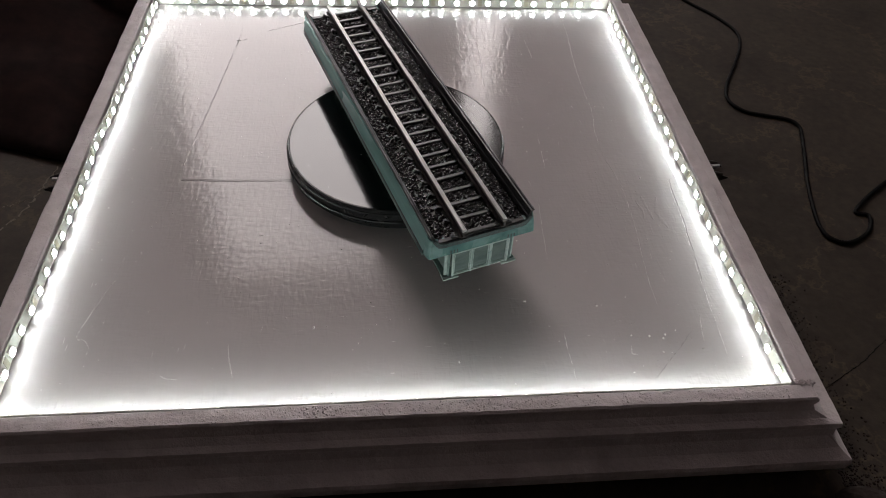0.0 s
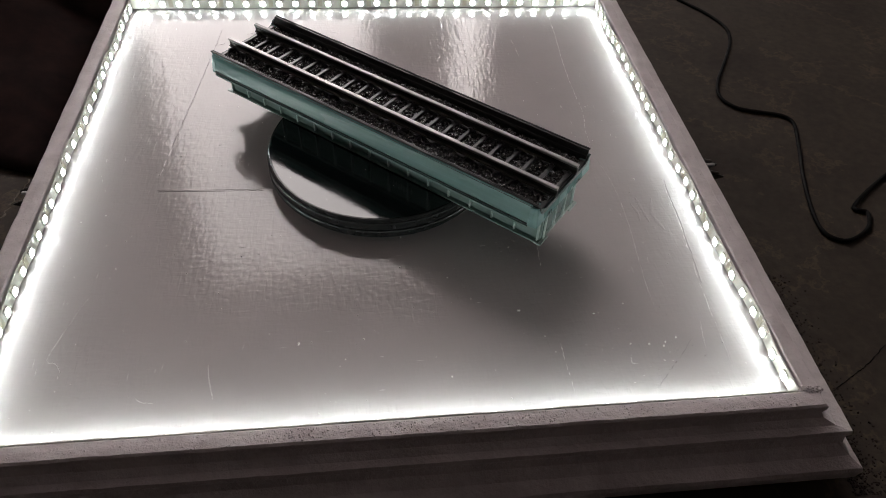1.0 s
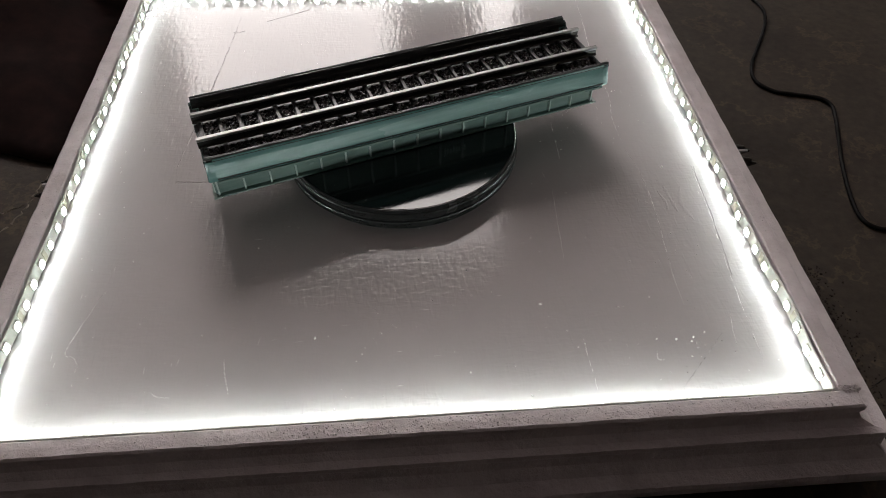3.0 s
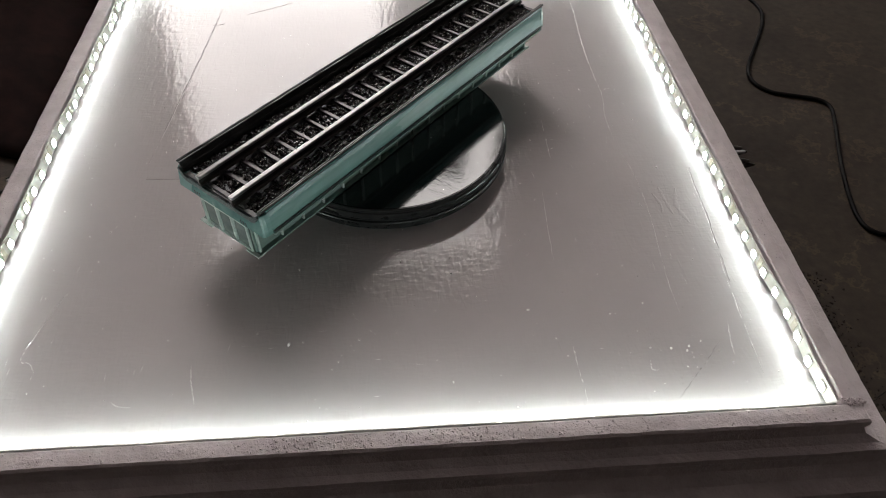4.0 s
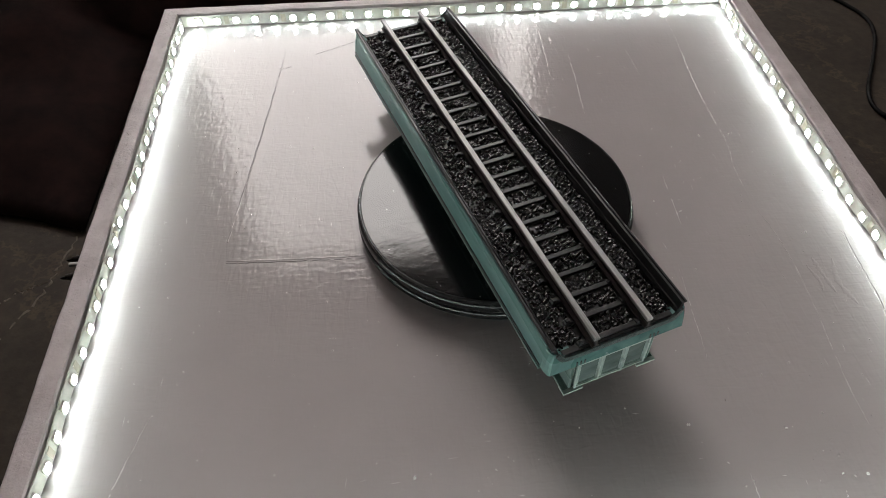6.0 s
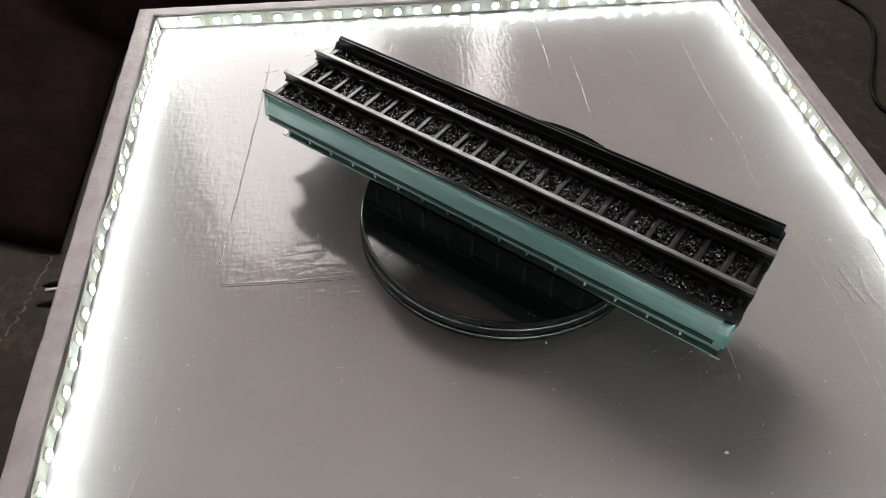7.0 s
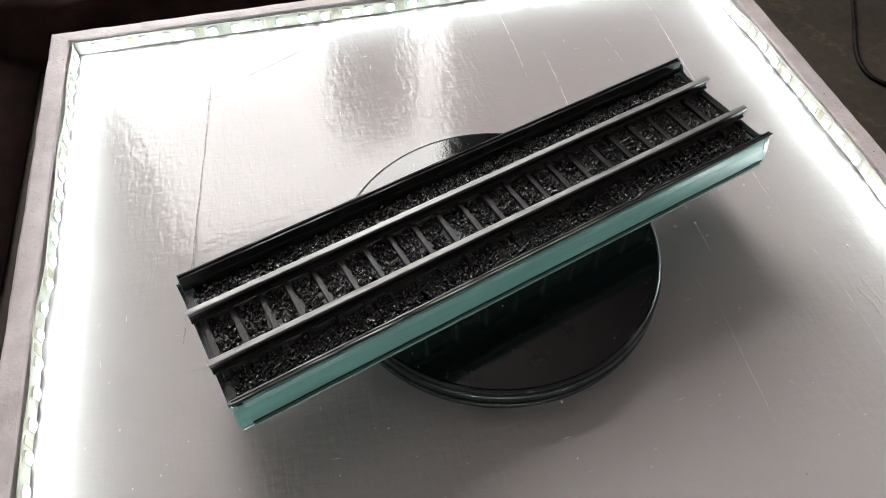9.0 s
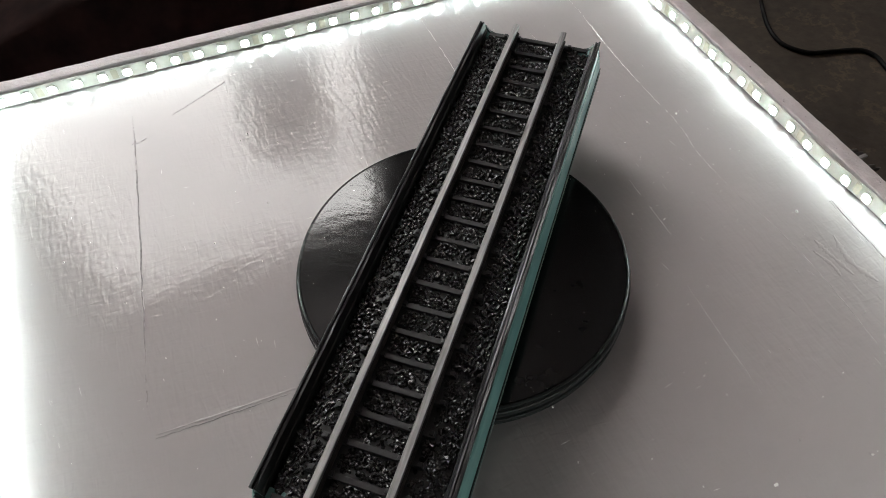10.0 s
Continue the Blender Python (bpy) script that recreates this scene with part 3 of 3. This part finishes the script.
# ---- marks and dust on the board ----
def build_marks():
    Z = 0.0001
    marks = [("scratch", GROOVE, [(-0.148, 0.209), (-0.150, 0.182), (-0.156, 0.118), (-0.168, 0.0), (-0.1695, -0.014)], 0.0012),
             ("scratch", GROOVE, [(-0.152, 0.181), (-0.148, 0.1805), (-0.142, 0.183)], 0.0012),
             ("scratch", GROOVE, [(-0.122, 0.199), (-0.104, 0.208), (-0.082, 0.219)], 0.0006),
             # thin dark line beside the seam: the ridge's dark reflection, put in as colour
             ("scratch", GROOVE, [(-0.168, -0.0318), (-0.12, -0.0338), (-0.080, -0.0348)], 0.0003),
             ("seam", BOARD, [(-0.168, -0.0298), (-0.12, -0.0318), (-0.080, -0.0328)], 0.0022),
             ("paint_ridge", RIDGE, [(0.188, 0.232), (0.187, 0.19), (0.184, 0.139), (0.183, 0.095), (0.184, 0.054), (0.180, 0.024), (0.180, -0.013)], 0.0009),
             ("paint_ridge", RIDGE, [(0.180, -0.014), (0.184, -0.034), (0.186, -0.061), (0.185, -0.096), (0.183, -0.118), (0.181, -0.149), (0.181, -0.172)], 0.0007),
             ("paint_ridge", RIDGE, [(0.128, 0.022), (0.127, -0.024)], 0.0009),
             ("paint_ridge", RIDGE, [(0.115, -0.058), (0.113, -0.09), (0.111, -0.129)], 0.0006),
             ("paint_ridge", RIDGE, [(0.227, -0.04), (0.2255, -0.06), (0.2245, -0.088), (0.219, -0.15), (0.216, -0.218)], 0.0011),
             ("scratch", GROOVE, [(0.2282, -0.04), (0.2267, -0.06), (0.2257, -0.088), (0.2205, -0.15)], 0.0008),
             ("paint_ridge", RIDGE, [(0.072, 0.229), (0.072, 0.184), (0.071, 0.147)], 0.0010),
             ("paint_ridge", RIDGE, [(0.091, 0.175), (0.090, 0.134), (0.088, 0.093)], 0.0010),
             ("paint_ridge", RIDGE, [(0.140, 0.180), (0.143, 0.146)], 0.0007),
             ("paint_ridge", RIDGE, [(-0.109, -0.193), (-0.107, -0.205), (-0.103, -0.219)], 0.0013),
             ("paint_ridge", RIDGE, [(-0.195, -0.138), (-0.206, -0.18), (-0.200, -0.186), (-0.195, -0.194)], 0.0010),
             ("paint_ridge", RIDGE, [(-0.148, -0.214), (-0.144, -0.217), (-0.137, -0.218)], 0.0010),
             ("scratch", GROOVE, [(0.199, -0.194), (0.183, -0.211), (0.163, -0.231)], 0.0009),
             ("paint_ridge", RIDGE, [(0.154, -0.205), (0.153, -0.211), (0.157, -0.212)], 0.0014),
             ("paint_ridge", RIDGE, [(0.111, -0.193), (0.111, -0.203), (0.112, -0.23)], 0.0009),
             ("paint_ridge", RIDGE, [(0.208, -0.181), (0.205, -0.195), (0.204, -0.205)], 0.0010),
             ("wrinkle", BOARD, [(0.211, -0.062), (0.207, -0.080), (0.211, -0.097)], 0.0060),
             ("wrinkle", BOARD, [(0.199, -0.060), (0.200, -0.072), (0.202, -0.088)], 0.0050),
             ("wrinkle", BOARD, [(0.193, -0.066), (0.196, -0.078), (0.195, -0.086)], 0.0036)]
    base = bpy.data.objects["board"]
    for nm, mat, pts, w in marks:
        ob = part(nm, ribbon(pts, w, 0.00022 if mat is GROOVE else 0.00014 if mat is RIDGE else 0.00022, 0.0003 if mat is not BOARD else 0.00005, gaps=0.16 if mat is GROOVE else 0.22 if mat is RIDGE else 0.0), mat, base, smooth=mat is BOARD)
        ob.matrix_basis = pose(0, 0, Z)
    rng = np.random.default_rng(8)
    # short brush flecks dried into the gloss
    bm = bmesh.new()
    for _ in range(130):
        x, y = rng.uniform(X0 + 0.02, X1 - 0.02), rng.uniform(Y0 + 0.02, Y1 - 0.02)
        if math.hypot(x - AXIS[0], y - AXIS[1]) < 0.1:
            continue
        along = rng.uniform(0, 1) < (0.75 if abs(x) < 0.1 else 0.25)
        a = (0 if along else math.pi / 2) + rng.normal(0, 0.12)
        half, w = rng.uniform(0.0008, 0.0035), rng.uniform(0.00012, 0.00032)
        c, d = math.cos(a), math.sin(a)
        vs = [bm.verts.new((x + u * c - v * d, y + u * d + v * c, h)) for u, v, h in
              ((-half, 0, 0), (0, -w, 0), (half, 0, 0), (0, w, 0), (0, 0, w * 0.5))]
        for i in range(4):
            bm.faces.new((vs[i], vs[(i + 1) % 4], vs[4]))
    ob = part("brush_fleck", bm, RIDGE, base)
    ob.matrix_basis = pose(0, 0, Z)
    tagged(ob, "short pale brush flecks in the gloss paint", kind="stuff")
    spots = []
    for x, y, r in ((-0.055, -0.182, 0.0013), (-0.014, -0.181, 0.0008), (0.089, -0.165, 0.0008), (0.168, -0.198, 0.001), (0.179, -0.197, 0.001), (0.13, -0.013, 0.0009),
                    (0.204, -0.039, 0.0011), (0.014, -0.092, 0.0009), (0.012, -0.121, 0.0007), (-0.2, -0.056, 0.0007), (0.188, 0.061, 0.001), (0.039, -0.213, 0.0008), (-0.118, 0.076, 0.0009),
                    (0.091, -0.107, 0.0007), (0.166, 0.062, 0.0008), (0.115, -0.002, 0.0007), (0.138, -0.171, 0.0010), (0.160, -0.164, 0.0008), (0.088, -0.165, 0.0009), (0.058, -0.153, 0.0006), (0.044, -0.133, 0.0006),
                    (0.177, -0.200, 0.0009), (0.174, -0.211, 0.0009), (0.187, -0.194, 0.0008), (0.073, -0.231, 0.0008), (0.111, -0.197, 0.0007), (0.102, -0.187, 0.0007), (0.156, -0.197, 0.0008)):
        spots.append((x, y, r * 0.3, r))
    nibs = []
    for _ in range(30):
        r = rng.uniform(0.0004, 0.0010)
        nibs.append((rng.normal(0.165, 0.022), rng.normal(-0.19, 0.018), r * 0.1, r))
    for _ in range(210):
        y = Y0 + 0.01 + (2 * HY - 0.02) * rng.beta(1.2, 2.0)
        x = rng.uniform(X0 + 0.01, X1 - 0.01)
        if math.hypot(x - AXIS[0], y - AXIS[1]) < 0.094:
            continue
        r = rng.uniform(0.0002, 0.0006)
        spots.append((x, y, r * 0.3, r))
    tagged(pebbles(nibs, BOARD, "paint_nib", base, 0.35), "small glossy nibs in the paint", kind="stuff")
    tagged(pebbles(spots, DUST, "dust", None, 0.6), "pale crumbs of dust on glossy paint", "dust", kind="stuff")


def build_surroundings():
    z = FLOOR_Z + 0.0018
    cable = [(0.345, 0.49), (0.380, 0.385), (0.413, 0.330), (0.427, 0.292), (0.420, 0.258), (0.398, 0.217), (0.373, 0.174), (0.366, 0.146), (0.377, 0.127), (0.395, 0.120), (0.418, 0.112), (0.425, 0.100), (0.421, 0.083), (0.410, 0.052), (0.396, 0.014),
             (0.386, -0.020), (0.381, -0.046), (0.384, -0.061), (0.397, -0.067), (0.415, -0.060), (0.427, -0.049), (0.433, -0.034), (0.425, -0.026), (0.473, 0.011), (0.571, 0.075)]
    tagged(part("power_cable", tube([(x, y, z) for x, y in cable], 0.0019), RUBBER, smooth=True), "thin black power cable lying loose on the floor", "cable")
    # dark sheet heaped on the floor
    bm = bmesh.new()
    nx, ny = 70, 80
    grid = []
    for i in range(nx):
        for j in range(ny):
            u, v = i / (nx - 1), j / (ny - 1)
            x, y = -1.5 + 1.62 * u, 0.04 + 1.41 * v
            y += (1 - v) ** 3 * (0.10 * noise.noise(Vector((x * 4.1, 5, 0))) + 0.03 * noise.noise(Vector((x * 17, 1, 0))))
            edge = min(1, 6 * min(u, 1 - u, v, 1 - v))
            right = max(0.0, 1 - max(0, x + 0.37 + 0.10 * noise.noise(Vector((y * 3, 2, 0)))) / 0.05) if y < 0.34 else 1.0
            h = 0.05 + 0.05 * noise.noise(Vector((x * 4, y * 4, 0))) + 0.02 * abs(noise.noise(Vector((x * 14, y * 9, 3)))) + 0.16 * max(0, -x - 0.5) * edge
            grid.append(bm.verts.new((x, y, FLOOR_Z + 0.002 + max(0.0, h) * edge * right)))
    for i in range(nx - 1):
        for j in range(ny - 1):
            c = grid[i * ny + j].co
            if c.y < 0.31 and c.x > -0.325:
                continue
            bm.faces.new((grid[i * ny + j], grid[(i + 1) * ny + j], grid[(i + 1) * ny + j + 1], grid[i * ny + j + 1]))
    for v in [v for v in bm.verts if not v.link_faces]:
        bm.verts.remove(v)
    bmesh.ops.recalc_face_normals(bm, faces=bm.faces)
    bmesh.ops.solidify(bm, geom=bm.faces[:], thickness=0.002)
    tagged(part("dark_sheet", bm, CLOTH, smooth=True), "very dark reddish cloth heaped on the floor", "cloth")
    # rubble, cracks and a lump of concrete on the floor
    r = np.random.default_rng(31)
    spots = [(0.290 + abs(r.normal(0, 0.014)), r.uniform(-0.38, -0.10), FLOOR_Z + 0.0001, r.uniform(0.0004, 0.0014)) for _ in range(3000)]
    tagged(pebbles(spots, RUBBLE, "rubble", None, 0.6), "dark crumbs of broken concrete beside the base", "rubble", kind="stuff")
    for nm, mat, pts, w in (("floor_crack", RUBBER, [(0.300, -0.216), (0.334, -0.198), (0.355, -0.186), (0.380, -0.169), (0.45, -0.13)], 0.0012), ("floor_crack", CRACK, [(-0.36, -0.06), (-0.335, -0.036), (-0.318, 0.0), (-0.312, 0.03), (-0.302, 0.085)], 0.0028),
                            ("floor_crack", CRACK, [(-0.37, -0.02), (-0.34, 0.0), (-0.318, 0.012)], 0.0024)):
        ob = part(nm, ribbon(pts, w, 0.0004, 0.0004 if mat is RUBBER else 0.0016, gaps=0.0 if mat is RUBBER else 0.25), mat, bpy.data.objects["floor"])
        ob.matrix_basis = pose(0, 0, FLOOR_Z + 0.0002)
    bm = bmesh.new()
    bmesh.ops.create_icosphere(bm, subdivisions=3, radius=1)
    for v in bm.verts:
        v.co *= 1 + 0.25 * noise.noise(v.co * 1.7) + 0.05 * noise.noise(v.co * 7)
        v.co = Vector((0.292 + v.co.x * 0.022, -0.302 + v.co.y * 0.014, FLOOR_Z + 0.006 + v.co.z * 0.011))
    tagged(part("concrete_lump", bm, RUBBLE), "grey lump of broken concrete on the floor", "rubble")
    for x, y, z, s in ((0.2790, -0.014, -0.016, 1), (-0.2735, -0.010, -0.0215, -1)):
        lt = thing("side_clasp", "small dark metal clasp on the side of the base", "clasp", pose(x, y, z, 0, 0, 0 if s > 0 else 180), group="clasps on the base")
        part("plate", boxes((-0.006, -0.003, -0.014, 0.014, -0.006, 0.009), bevel=0.0008), IRON, lt)
        for k in (-0.0077, 0.0077):
            b = lathe([(0, 0), (0.0024, 0), (0.0024, 0.004), (0.0014, 0.009), (0, 0.0096)], 16)
            ob = part("bolt", b, IRON, lt)
            ob.matrix_basis = pose(-0.003, k, 0.004, 0, 90, 0)
            fin = bmesh.new()
            outline = ((-0.004, -0.004), (0.0105, 0.0005), (0.0112, 0.0020), (-0.004, 0.0065))
            sides = [[fin.verts.new((a, k + d, c)) for a, c in outline] for d in (-0.0019, -0.0007)]
            fin.faces.new(sides[0][::-1])
            fin.faces.new(sides[1])
            for q in range(4):
                fin.faces.new((sides[0][q], sides[0][(q + 1) % 4], sides[1][(q + 1) % 4], sides[1][q]))
            bmesh.ops.recalc_face_normals(fin, faces=fin.faces)
            part("hinge_leaf", fin, IRON, lt)
        part("pin", boxes((-0.003, 0.005, -0.0012, 0.0012, 0.006, 0.008), bevel=0.0005), STEEL, lt, "shiny steel pin")


build_room()
build_base()
build_led_strips()
turntable = build_turntable()
bridge = build_bridge()
build_marks()
build_surroundings()


# ---- what turns ----
def motions():
    turn = [(0, -71.3), (1, -40.6), (2.5, 3.0), (3.8, 42.4), (5, 79.0), (5.5, 93.6), (6, 108.2), (7.5, 152.8), (8, 167.9), (8.5, 183.0), (9, 197.3), (9.5, 213.3), (10, 229.0)]
    walk(turntable, [(t, pose(*AXIS, 0, 0, 0, a)) for t, a in turn])
    walk(bridge, [(t, pose(*AXIS, DISC_TOP, 0, 0, a)) for t, a in turn])


motions()
